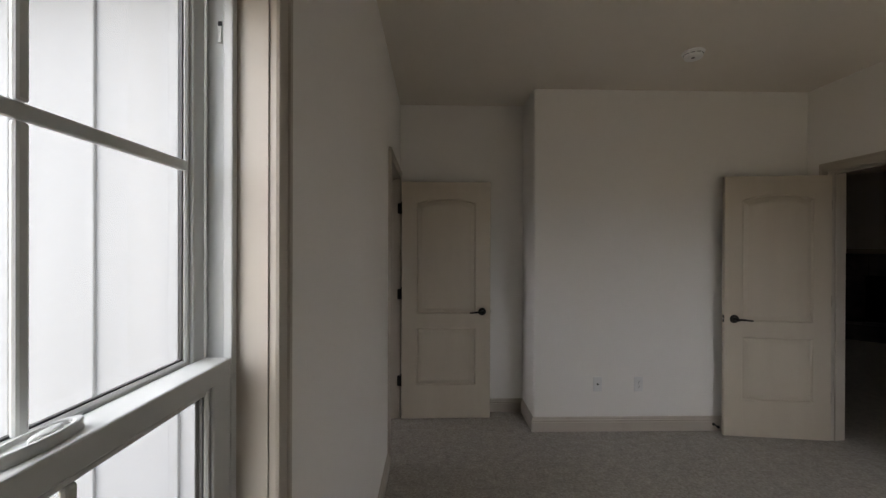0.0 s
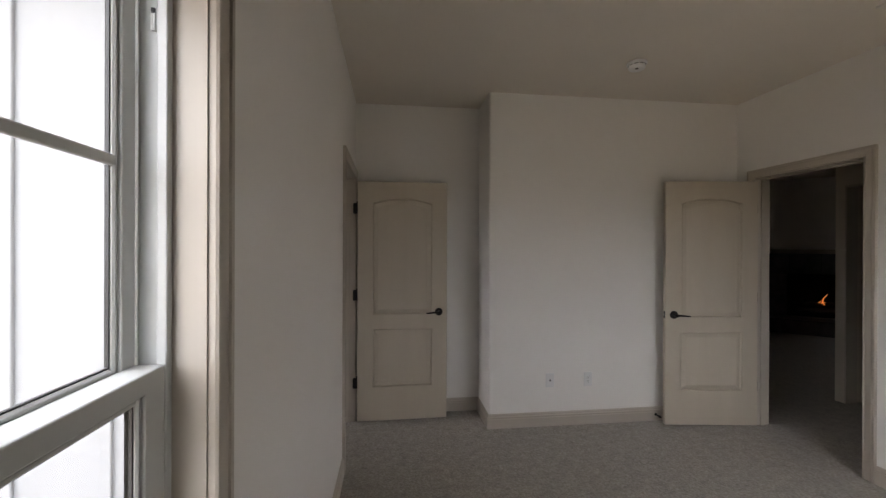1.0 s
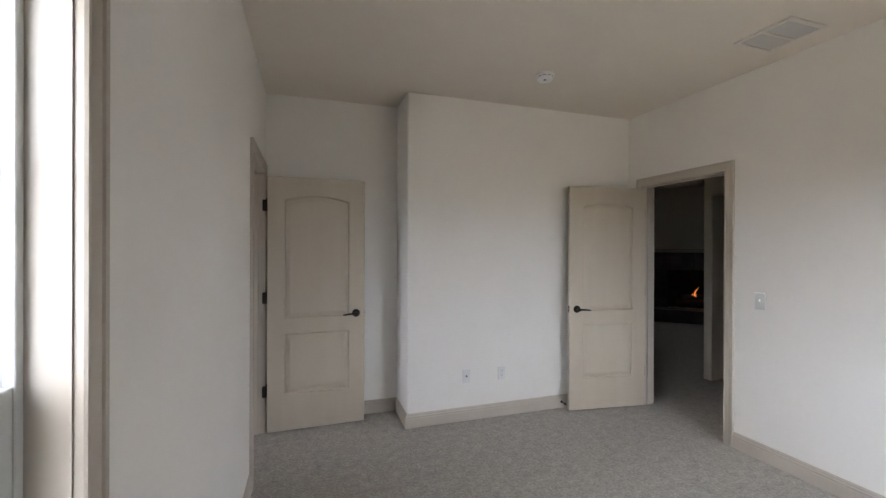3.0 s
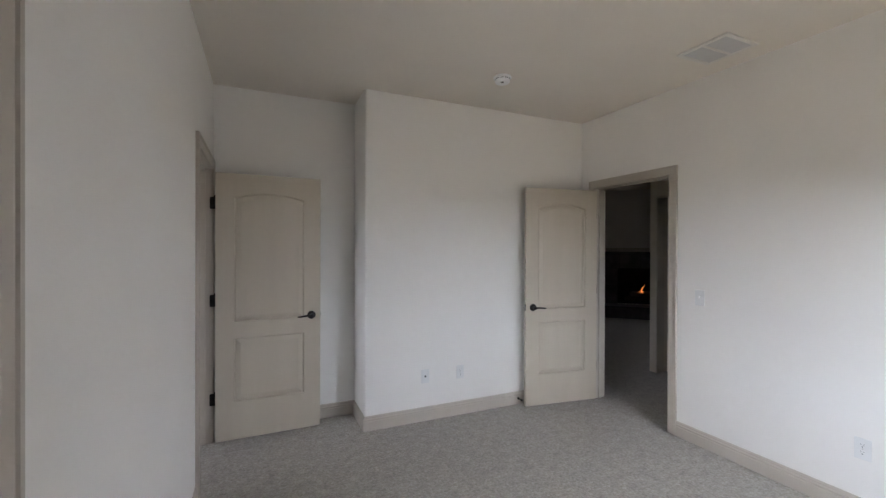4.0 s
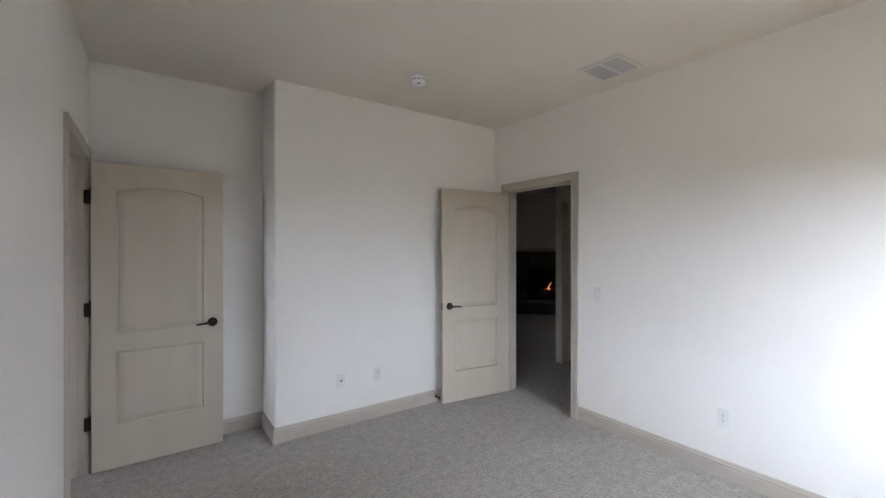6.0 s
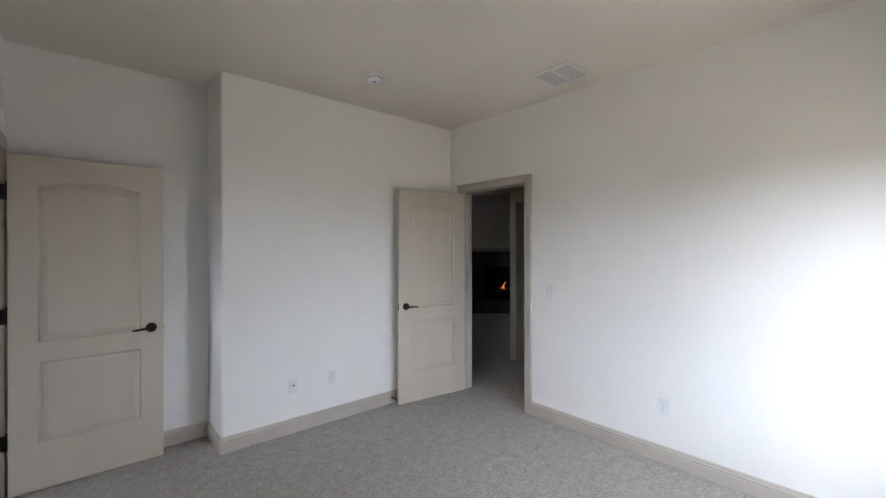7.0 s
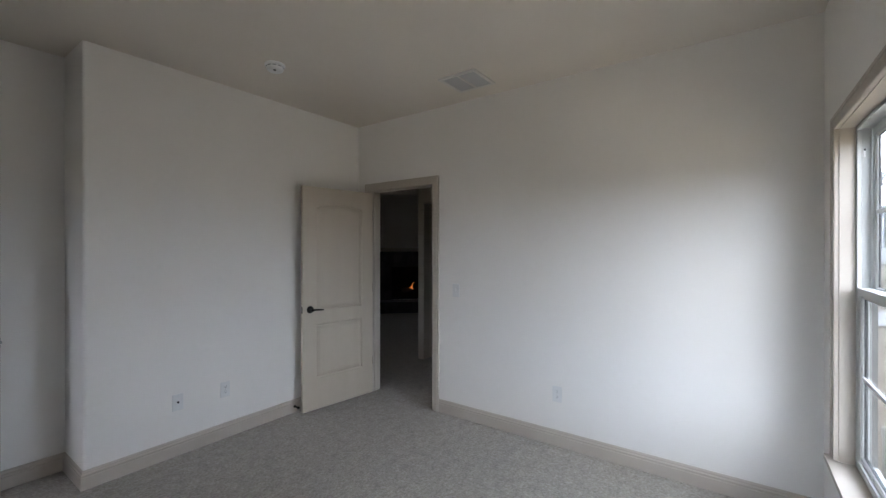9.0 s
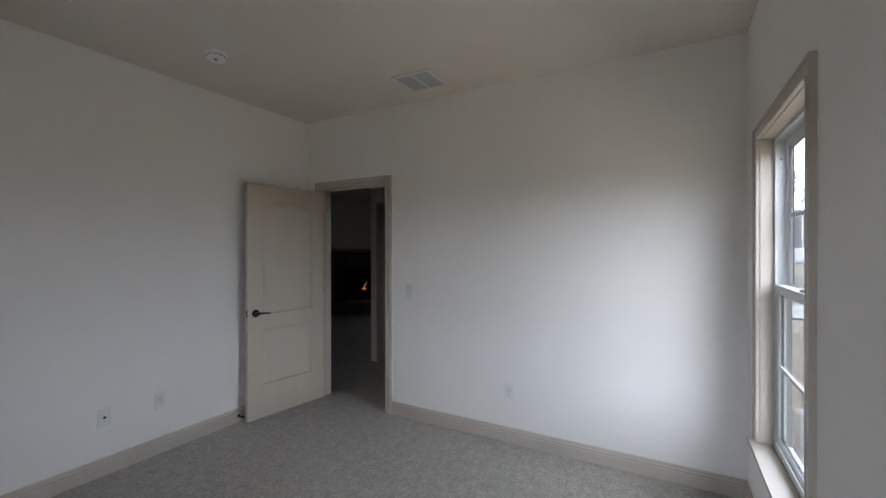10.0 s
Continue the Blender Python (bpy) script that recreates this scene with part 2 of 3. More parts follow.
def baseboard(points):
    """One run of baseboard along points of the plan; the wall lies to the right of the way walked."""
    bm = bmesh.new()
    pts = [Vector((x, y)) for x, y in points]
    stations = []
    for i, p in enumerate(pts):
        din = (p - pts[i - 1]).normalized() if i else (pts[1] - p).normalized()
        dout = (pts[i + 1] - p).normalized() if i < len(pts) - 1 else din
        n0, n1 = Vector((-din.y, din.x)), Vector((-dout.y, dout.x))
        mid = (n0 + n1) / (1 + n0.dot(n1))
        stations.append(lambda a, b, p=p, mid=mid: Vector((p.x + mid.x * b, p.y + mid.y * b, a)))
    add_sweep(bm, BASE, stations)
    ob = part("baseboard", bm, TRIM)
    return tagged(ob, "tan painted moulded baseboard along the white wall", "baseboard", kind="structure")


# ---------------------------------------------------------------- plan
W, R, S = -0.30, 3.065, -0.365          # faces of the west, east and south walls
YA, YB, XB = 3.69, 3.285, 0.811         # back of the alcove, face and corner of the chase
H = 2.766                               # ceiling
T = 0.126                               # outer walls
TI = 0.125                              # inner walls
W1 = (0.086, 0.750)                    # window in the west wall, along y
W2 = (1.808, 2.675)                       # window in the south wall, along x
WZ = (0.495, 2.015)                     # sill and head of the west window
WZ2 = (0.495, 2.039)                    # sill and head of the south window
DA = (2.795, 3.543)                     # doorway in the west wall, along y
DB = (2.297, 3.088)                     # doorway in the east wall, along y
DH = 2.072                              # head of the doorways


def structure(name, bm, mat, label, category):
    return tagged(part(name, bm, mat), label, category, kind="structure")


# ---------------------------------------------------------------- floor, ceiling, walls
structure("floor", boxes((-3.6, 10.2, 1.952, 10.2, -0.20, 0.0), (W - T, 10.2, S - T, 1.952, -0.20, 0.0)), CARPET, "speckled grey-beige cut-pile carpet", "floor")
structure("ceiling", boxes((-3.6, 10.2, 1.95, 10.2, H, H + 0.12), (W - T, 10.2, S - T, 1.95, H, H + 0.12)), CEIL, "beige painted textured ceiling", "ceiling")
# Roof out of view; its overhang is added to shade the siding's top.
structure("roof", boxes((-4.0, 10.6, 1.55, 10.6, H + 0.122, H + 0.30), (W - T - 0.4, 10.6, S - T - 0.4, 1.55, H + 0.122, H + 0.30)), SIDING, "pale roof slab out of view, its overhang shading the siding", "roof")

G = 0.012                               # thickness of the windows' lining
structure("wall_west", boxes(
    (W - T, W, S - T, W1[0] - G, 0, H), (W - T, W, W1[0] - G, W1[1] + G, 0, WZ[0] - 0.025), (W - T, W, W1[0] - G, W1[1] + G, WZ[1] + G, H), (W - T, W, W1[1] + G, DA[0] - 0.019, 0, H),
    (W - T, W, DA[0] - 0.019, DA[1] + 0.019, DH + 0.019, H), (W - T, W, DA[1] + 0.019, YA, 0, H)), WALL, "white painted wall with orange-peel texture", "wall")
structure("wall_south", boxes(
    (W, W2[0] - G, S - T, S, 0, H), (W2[0] - G, W2[1] + G, S - T, S, 0, WZ[0] - 0.025), (W2[0] - G, W2[1] + G, S - T, S, WZ2[1] + G, H), (W2[1] + G, R + TI, S - T, S, 0, H)), WALL, "white painted wall with orange-peel texture", "wall")
structure("wall_east", boxes(
    (R, R + TI, S, DB[0] - 0.019, 0, H), (R, R + TI, DB[0] - 0.019, DB[1] + 0.019, DH + 0.019, H), (R, R + TI, DB[1] + 0.019, YA + TI, 0, H)), WALL, "white painted wall with orange-peel texture", "wall")
structure("wall_north", boxes((-3.6, XB + 0.05, YA, YA + TI, 0, H)), WALL, "white painted back wall of the alcove", "wall")


def chase_bm():
    """The boxed-out stretch of the north wall, with a rounded drywall corner."""
    bm = bmesh.new()
    r, n = 0.019, 6
    out = [(R, YB)]
    out += [(XB + r - r * math.sin(math.pi / 2 * k / n), YB + r - r * math.cos(math.pi / 2 * k / n)) for k in range(n + 1)]
    out += [(XB, YA), (R, YA)]
    lo = [bm.verts.new((x, y, 0)) for x, y in out]
    hi = [bm.verts.new((x, y, H)) for x, y in out]
    for k in range(len(out)):
        j = (k + 1) % len(out)
        bm.faces.new((lo[k], lo[j], hi[j], hi[k]))
    bm.faces.new(lo), bm.faces.new(hi)
    return bm


structure("wall_chase", chase_bm(), WALL, "white boxed-out wall with a rounded corner", "wall")

baseboard([(W, DA[0] - 0.078), (W, S), (R, S), (R, DB[0] - 0.078)])
baseboard([(R, YB), (XB, YB), (XB, YA), (W, YA), (W, DA[1] + 0.079)])

# ---------------------------------------------------------------- wing outside the west window
WY = 1.95
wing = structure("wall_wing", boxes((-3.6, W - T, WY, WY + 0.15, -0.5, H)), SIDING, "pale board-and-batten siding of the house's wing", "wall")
# Opening out of view, added to light the room behind door_1.
structure("wall_wing_end", boxes((-3.6, -3.45, WY + 0.15, 2.5, -0.5, H), (-3.6, -3.45, 2.5, 3.2, -0.5, 1.0), (-3.6, -3.45, 2.5, 3.2, 1.9, H), (-3.6, -3.45, 3.2, YA, -0.5, H)), SIDING, "pale board siding on the wing's end with an unseen opening added for light", "wall")
for k in range(8):
    x = -0.824 - 0.387 * k
    if x > -3.55:
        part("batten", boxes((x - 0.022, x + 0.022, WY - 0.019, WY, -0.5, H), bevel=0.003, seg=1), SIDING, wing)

# ---------------------------------------------------------------- windows


def window(name, m, width, heights, rail, clip, label):
    """A double-hung window. Local x along the wall, y into the room (the wall's face is y = 0), z up from the floor."""
    top = thing(name, m, label, "window", kind="structure")
    hw, z0, z1 = width / 2, heights[0], heights[1]
    part("casing", casing_bm(-hw - 0.004, hw + 0.004, z1 + 0.004, z0, WCASING), TRIM, top, "tan painted moulded window casing")
    part("jamb_lining", boxes((-hw - 0.012, -hw, -0.06, -0.0005, z0, z1), (hw, hw + 0.012, -0.06, -0.0005, z0, z1), (-hw - 0.012, hw + 0.012, -0.06, -0.0005, z1, z1 + 0.012)), TRIM, top, "tan painted jamb lining")
    bm = bmesh.new()
    add_prism(bm, [(-hw, -0.062), (hw, -0.062), (hw, 0.0005), (hw + 0.074, 0.0005), (hw + 0.074, 0.038), (hw + 0.071, 0.042), (-hw - 0.071, 0.042), (-hw - 0.074, 0.038), (-hw - 0.074, 0.0005), (-hw, 0.0005)], z0 - 0.024, z0 - 0.001)
    part("stool", bm, TRIM, top, "tan painted window stool")
    part("apron", boxes((-hw - 0.062, hw + 0.062, 0.0005, 0.014, z0 - 0.09, z0 - 0.0245), bevel=0.003), TRIM, top)
    # vinyl frame with its tracks
    f = 0.018
    part("frame", boxes(
        (-hw, -hw + f, -0.072, -0.056, z0, z1), (hw - f, hw, -0.072, -0.056, z0, z1), (-hw + f, hw - f, -0.072, -0.056, z1 - f, z1), (-hw + f, hw - f, -0.072, -0.056, z0, z0 + f),
        (-hw, -hw + 0.008, -0.126, -0.072, z0, z1), (hw - 0.008, hw, -0.126, -0.072, z0, z1), (-hw + 0.008, hw - 0.008, -0.126, -0.072, z1 - 0.012, z1), (-hw + 0.008, hw - 0.008, -0.126, -0.072, z0, z0 + 0.012),
        (-hw + 0.008, -hw + 0.0135, -0.1045, -0.1035, z0, z1), (hw - 0.0135, hw - 0.008, -0.1045, -0.1035, z0, z1), bevel=0.0015, seg=1), VINYL, top, "white vinyl window frame")
    for sx in (-1, 1):
        part("balance_clip", boxes((sx * (hw - 0.0105), sx * (hw - 0.0072), -0.0855, -0.0795, clip - 0.030, clip - 0.001), bevel=0.001, seg=1), PLASTIC, top)
        part("clip_slot", boxes((sx * (hw - 0.0106), sx * (hw - 0.0074), -0.0855, -0.0795, clip, clip + 0.008)), SLOT, top, "small black slot")

    # Thin dark liner added to shade the outer track below the meeting rail.
    for sx in (-1, 1):
        part("track_shade", boxes((sx * (hw - 0.0104), sx * (hw - 0.0078), -0.1255, -0.101, z0 + 0.014, rail - 0.042)), TRACK_SHADE, top, "dark grey liner added as shade in the outer track")

    def sash(kind, y, a, b, low):
        """One sash: face at depth y, from height a to b."""
        st, th = (0.055, 0.024) if low else (0.036, 0.019)
        rail_t, rail_b = (0.034, 0.048) if low else (0.036, 0.034)
        x = hw - 0.0190 if low else hw - 0.014
        bm = bmesh.new()
        add_ring(bm, -x, x, a, b, st, rail_b, rail_t, y - th, y, 0.003)
        if low:
            add_box(bm, -x, x, y - 0.046, y - th, b - 0.030, b)
        s = part(kind, bm, VINYL, top, "white vinyl sash")
        gx, ga, gb = x - st, a + rail_b, b - rail_t
        # glazing bead, gasket and pane
        part("glazing_bead", boxes((-gx, -gx + 0.010, y - 0.015, y - 0.005, ga, gb), (gx - 0.010, gx, y - 0.015, y - 0.005, ga, gb), (-gx + 0.010, gx - 0.010, y - 0.015, y - 0.005, gb - 0.010, gb), (-gx + 0.010, gx - 0.010, y - 0.015, y - 0.005, ga, ga + 0.010), bevel=0.003, seg=1), VINYL, s)
        g = 0.0125
        part("gasket", boxes((-gx + 0.010, -gx + g, y - 0.016, y - 0.011, ga + 0.01, gb - 0.01), (gx - g, gx - 0.010, y - 0.016, y - 0.011, ga + 0.01, gb - 0.01), (-gx + g, gx - g, y - 0.016, y - 0.011, gb - g, gb - 0.01), (-gx + g, gx - g, y - 0.016, y - 0.011, ga + 0.01, ga + g)), GASKET, s, "thin black glazing gasket")
        d = th - 0.001
        part("spacer", boxes((-gx, -gx + 0.011, y - d, y - 0.0165, ga, gb), (gx - 0.011, gx, y - d, y - 0.0165, ga, gb), (-gx + 0.011, gx - 0.011, y - d, y - 0.0165, gb - 0.011, gb), (-gx + 0.011, gx - 0.011, y - d, y - 0.0165, ga, ga + 0.011)), SPACER, s, "dark spacer between the two sheets of glass")
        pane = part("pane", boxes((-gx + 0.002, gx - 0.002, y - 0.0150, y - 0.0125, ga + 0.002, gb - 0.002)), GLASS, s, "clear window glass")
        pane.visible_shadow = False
        mz = (ga + gb) / 2 - (0.008 if rail < 1.3 else 0.0)
        part("muntin", boxes((-gx + 0.009, gx - 0.009, y - 0.0120, y - 0.003, mz - 0.0090, mz + 0.0090), bevel=0.003), VINYL, s)
        mx = -0.075 if rail > 1.3 else 0.0
        part("muntin", boxes((mx - 0.0078, mx + 0.0078, y - 0.0120, y - 0.0032, ga + 0.009, mz - 0.0093), (mx - 0.0078, mx + 0.0078, y - 0.0120, y - 0.0032, mz + 0.0093, gb - 0.009), bevel=0.004), VINYL, s)
        if low:
            part("lift_rail", boxes((-gx, gx, y, y + 0.010, a + 0.030, a + 0.038), bevel=0.003), VINYL, s)
            bm = bmesh.new()
            sweep = pose(0, y - 0.026, b)
            add_lathe(bm, [(0.033, 0.0), (0.033, 0.0064), (0.0324, 0.0076), (0.0312, 0.0082), (0.0262, 0.0082), (0.0252, 0.0077), (0.0246, 0.0052), (0.0235, 0.0048), (0.004, 0.0048)], sweep @ pose(0.015, 0, 0) @ Matrix.Diagonal((1.62, 0.46, 1.5, 1)), 48)
            add_lathe(bm, [(0.021, 0.0046), (0.0208, 0.0085), (0.0195, 0.0098), (0.012, 0.0108), (0.003, 0.0110)], sweep @ pose(0.003, 0.0, 0.002, 0, 0, 9) @ Matrix.Diagonal((1.05, 0.30, 1, 1)), 32)
            part("sash_lock", bm, VINYL, s, "white cam lock", smooth=True)
        return s

    sash("lower_sash", -0.058, z0 + 0.012, rail, True)
    sash("upper_sash", -0.106, rail - 0.038, z1 - 0.014, False)
    return top


window("window_1", pose(W, sum(W1) / 2, 0, 0, 0, -90), W1[1] - W1[0], WZ, 1.285, 1.875, "white vinyl double-hung window in tan casing, facing white siding")
window("window_2", pose(sum(W2) / 2, S, 0), W2[1] - W2[0], WZ2, 1.308, 1.927, "white vinyl double-hung window in tan casing, facing the yard")

# ---------------------------------------------------------------- doors


def panel_loop(w, z0, z1, rise, d):
    """Outline of a door panel set in by d: two bottom corners, then the arched or straight top from right to left."""
    n = 14 if rise else 1
    pts = [(-(w - d), z0 + d), (w - d, z0 + d)]
    for k in range(n + 1):
        x = 1 - 2 * k / n
        pts.append((x * (w - d), z1 - d + rise * (1 - x * x)))
    return pts


def leaf_bm(width, height, thick):
    """A moulded two-panel door, arched upper panel, relief on both faces. Local x from the hinge edge, y through the thickness, z up."""
    bm = bmesh.new()
    cx, hw = width / 2, width / 2 - 0.127
    panels = [(hw, 0.285, 0.776, 0.0), (hw, 0.898, 1.848, 0.042)]
    steps = [(0.0, 0.0), (0.002, 0.0040), (0.007, 0.0105), (0.014, 0.0112), (0.020, 0.0080), (0.026, 0.0062), (0.044, 0.0010)]
    rims = []
    for side in (0, 1):
        def at(x, z, depth):
            return Vector((x, depth if side == 0 else thick - depth, z))
        rim = [bm.verts.new(at(x, z, 0)) for x, z in ((0, 0), (width, 0), (width, height), (0, height))]
        edges = [bm.edges.new((rim[k], rim[(k + 1) % 4])) for k in range(4)]
        rims.append(rim)
        for p in panels:
            last = None
            for d, depth in steps:
                ring = [bm.verts.new(at(cx + x, z, depth)) for x, z in panel_loop(*p, d)]
                n = len(ring)
                if last is None:
                    edges += [bm.edges.new((ring[k], ring[(k + 1) % n])) for k in range(n)]
                else:
                    for k in range(n):
                        bm.faces.new((last[k], last[(k + 1) % n], ring[(k + 1) % n], ring[k]))
                last = ring
            bm.faces.new(last)
        bmesh.ops.triangle_fill(bm, edges=edges, use_beauty=True)
    for k in range(4):
        j = (k + 1) % 4
        bm.faces.new((rims[0][k], rims[0][j], rims[1][j], rims[1][k]))
    return bm


def lever(leaf, x, z, y, out, way):
    """A round rose and a curved lever. out: -1 or 1 along y, away from the leaf; way: along x, to which the lever points."""
    turn = pose(x, y, z, -90 * out, 0, 0)
    bm = bmesh.new()
    add_lathe(bm, [(0.033, 0.0), (0.033, 0.005), (0.029, 0.009), (0.014, 0.011), (0.0115, 0.012), (0.0115, 0.040), (0.0135, 0.044), (0.0135, 0.056), (0.010, 0.060)], turn, 28)
    rose = part("door_handle", bm, BRONZE, leaf, "dark bronze lever handle", smooth=True)
    bm = bmesh.new()
    pts = [Vector((x + way * u, y + out * v, z + w)) for u, v, w in ((0.0, 0.050, 0.0), (0.03, 0.052, 0.001), (0.06, 0.052, -0.001), (0.09, 0.050, -0.005), (0.112, 0.046, -0.006))]
    add_tube(bm, pts, [0.0095, 0.0088, 0.0078, 0.007, 0.005], 12)
    part("lever", bm, BRONZE, rose, smooth=True)


def door(name, m, u0, u1, width, hinge_u, swing, hand, wall_t, label, off=0.018):
    """A doorway with its open leaf. Local x along the wall, y into the room (the wall's face is y = 0). The leaf hangs at hinge_u, hand: +1 hinged at the u1 side, -1 at u0; swing: degrees it is open; off: how far the pin stands out."""
    top = thing(name, m, label, "door", kind="structure")
    part("casing", casing_bm(u0 - 0.005, u1 + 0.005, DH + 0.005), TRIM, top, "tan painted moulded door casing")
    part("jamb", boxes((u0 - 0.019, u0, -wall_t + 0.001, -0.0005, 0, DH), (u1, u1 + 0.019, -wall_t + 0.001, -0.0005, 0, DH), (u0 - 0.019, u1 + 0.019, -wall_t + 0.001, -0.0005, DH, DH + 0.019)), TRIM, top, "tan painted door jamb")
    part("door_stop_moulding", boxes((u0, u0 + 0.011, -0.075, -0.038, 0, DH - 0.011), (u1 - 0.011, u1, -0.075, -0.038, 0, DH - 0.011), (u0, u1, -0.075, -0.038, DH - 0.011, DH), bevel=0.002, seg=1), TRIM, top)
    thick = 0.035
    leaf = part("leaf", leaf_bm(width, 2.032, thick), DOORP, top, "tan painted moulded two-panel door leaf with an arched upper panel")
    # closed, the leaf lies in the doorway from the hinge towards the other jamb; it turns about the hinge into the room
    if hand > 0:
        leaf.matrix_basis = pose(hinge_u, off, 0.015, 0, 0, 180 - swing) @ pose(0, 0.0, 0)
        near, way, out = thick, -1, 1
    else:
        leaf.matrix_basis = pose(hinge_u, off, 0.015, 0, 0, swing) @ pose(0, -thick, 0)
        near, way, out = 0.0, -1, -1
    lever(leaf, width - 0.070, 0.917, near, out, way)
    far_y, far_out = (0.0, -1) if near else (thick, 1)
    lever(leaf, width - 0.070, 0.917, far_y, far_out, way)
    part("latch_plate", boxes((width - 0.001, width + 0.0015, thick / 2 - 0.0125, thick / 2 + 0.0125, 0.888, 0.946), bevel=0.001, seg=1), BRONZE, leaf, "dark bronze latch plate")
    part("latch_bolt", boxes((width + 0.0012, width + 0.010, thick / 2 - 0.006, thick / 2 + 0.006, 0.910, 0.924), bevel=0.002, seg=1), CHROME, leaf, "satin metal latch bolt")
    for z in (0.325, 1.075, 1.815):
        bm = boxes((-0.002, 0.0005, 0.002, thick - 0.002, z - 0.045, z + 0.045))
        add_lathe(bm, [(0.0065, z - 0.045), (0.0065, z - 0.016), (0.0062, z - 0.0155), (0.0062, z - 0.0145), (0.0065, z - 0.014), (0.0065, z + 0.014), (0.0062, z + 0.0145), (0.0062, z + 0.0155), (0.0065, z + 0.016), (0.0065, z + 0.045), (0.004, z + 0.050)], pose(-0.006, 0.0 if near else thick, 0), 14)
        part("hinge", bm, BRONZE, leaf, "dark bronze butt hinge")
        # the hinge's other plate at the jamb, placed and sized to fit the camera's view
        edge = u1 if hand > 0 else u0
        y0, y1 = (off - 0.040, off - 0.002) if hand < 0 else (-0.014, 0.0)
        bm, r = bmesh.new(), 0.009
        rim = [(y0 + r - r * math.cos(q), zc + sz * r * math.sin(q)) for zc, sz, qs in ((z - 0.042 + r, -1, (90, 60, 30, 0)), (z + 0.050 - r, 1, (0, 30, 60, 90))) for q in map(radians, qs)] + [(y1, z + 0.050), (y1, z - 0.042)]
        add_sweep(bm, rim, [lambda p, q: Vector((edge + hand * 0.0005, p, q)), lambda p, q: Vector((edge - hand * 0.002, p, q))])
        part("hinge_plate", bm, BRONZE, top, "dark bronze hinge plate")
    return top


# doorway of the alcove: west wall, room normal +x, local x is world -y
door("door_1", pose(W, 0, 0, 0, 0, -90), -DA[1], -DA[0], 0.762, -DA[1] + 0.002, 91.0, -1, T, "open tan two-panel door beside the white alcove wall", 0.030)
# doorway to the hall: east wall, room normal -x, local x is world y
door("door_2", pose(R, 0, 0, 0, 0, 90), DB[0], DB[1], 0.762, DB[1] - 0.002, 97.8, 1, TI, "open tan two-panel door standing against the white wall")

# ---------------------------------------------------------------- small fittings


def plate(name, m, kind, label, category):
    """A wall plate: local x along the wall, y out of it, z up, from the plate's centre."""
    top = thing(name, m, label, category)
    part("cover_plate", boxes((-0.036, 0.036, 0.0005, 0.006, -0.059, 0.059), bevel=0.0035), PLASTIC, top)
    if kind == "duplex":
        for z in (-0.0195, 0.0195):
            bm = bmesh.new()
            add_lathe(bm, [(0.0172, 0.0), (0.0172, 0.0015), (0.0165, 0.0022)], pose(0, 0.0058, z, -90) @ Matrix.Diagonal((1, 0.86, 1, 1)), 24)
            f = part("receptacle", bm, PLASTIC, top)
            part("slot", boxes((-0.0075, -0.0055, 0.0078, 0.0084, z + 0.001, z + 0.009)), SLOT, f)
            part("slot", boxes((0.0055, 0.0072, 0.0078, 0.0084, z + 0.0015, z + 0.0085)), SLOT, f)
            part("slot", boxes((-0.0025, 0.0025, 0.0078, 0.0084, z - 0.0095, z - 0.0045), bevel=0.0002, seg=1), SLOT, f)
        bm = bmesh.new()
        add_lathe(bm, [(0.0032, 0.0), (0.0030, 0.001)], pose(0, 0.006, 0, -90), 12)
        part("screw", bm, CHROME, top)
    elif kind == "coax":
        bm = bmesh.new()
        add_lathe(bm, [(0.0075, 0.0), (0.0075, 0.003), (0.0048, 0.0032), (0.0048, 0.011), (0.002, 0.0112)], pose(0, 0.006, 0, -90), 16)
        part("jack", bm, SLOT, top, "small dark coaxial jack")
    elif kind == "switch":
        part("toggle", boxes((-0.0045, 0.0045, 0.005, 0.017, -0.004, 0.011), bevel=0.002), PLASTIC, top)
        part("toggle_frame", boxes((-0.0075, 0.0075, 0.0058, 0.0072, -0.0145, 0.0145), bevel=0.0006, seg=1), PLASTIC, top)
    if kind != "duplex":
        for z in (-0.030, 0.030) if kind == "switch" else (-0.042, 0.042):
            bm = bmesh.new()
            add_lathe(bm, [(0.0032, 0.0), (0.0030, 0.001)], pose(0, 0.006, z, -90), 12)
            part("screw", bm, PLASTIC, top)
    return top


plate("coax_plate", pose(1.335, YB, 0.380, 0, 0, 180), "coax", "white plastic wall plate with a dark cable jack", "wall plate")
plate("outlet", pose(1.670, YB, 0.379, 0, 0, 180), "duplex", "white plastic duplex outlet low on the wall", "outlet")
plate("outlet", pose(R, 1.118, 0.388, 0, 0, 90), "duplex", "white plastic duplex outlet above the tan baseboard", "outlet")
plate("light_switch", pose(R, 2.035, 1.115, 0, 0, 90), "switch", "white plastic toggle light switch beside the doorway", "switch")

# smoke alarm
alarm = thing("smoke_alarm", pose(1.693, 2.635, H), "white round plastic smoke alarm on the ceiling", "smoke alarm")
bm = bmesh.new()
add_lathe(bm, [(0.066, 0.0), (0.068, -0.004), (0.067, -0.011), (0.060, -0.0125)], None, 36)
part("base_ring", bm, BRIGHT, alarm, smooth=True)
bm = bmesh.new()
add_lathe(bm, [(0.053, -0.012), (0.053, -0.017), (0.056, -0.018), (0.056, -0.036), (0.050, -0.044), (0.030, -0.048), (0.012, -0.0485)], None, 36)
part("cover", bm, BRIGHT, alarm, smooth=True)
bm = bmesh.new()
add_lathe(bm, [(0.011, -0.047), (0.011, -0.0505), (0.008, -0.0515)], pose(-0.014, -0.020, 0.0005), 18)
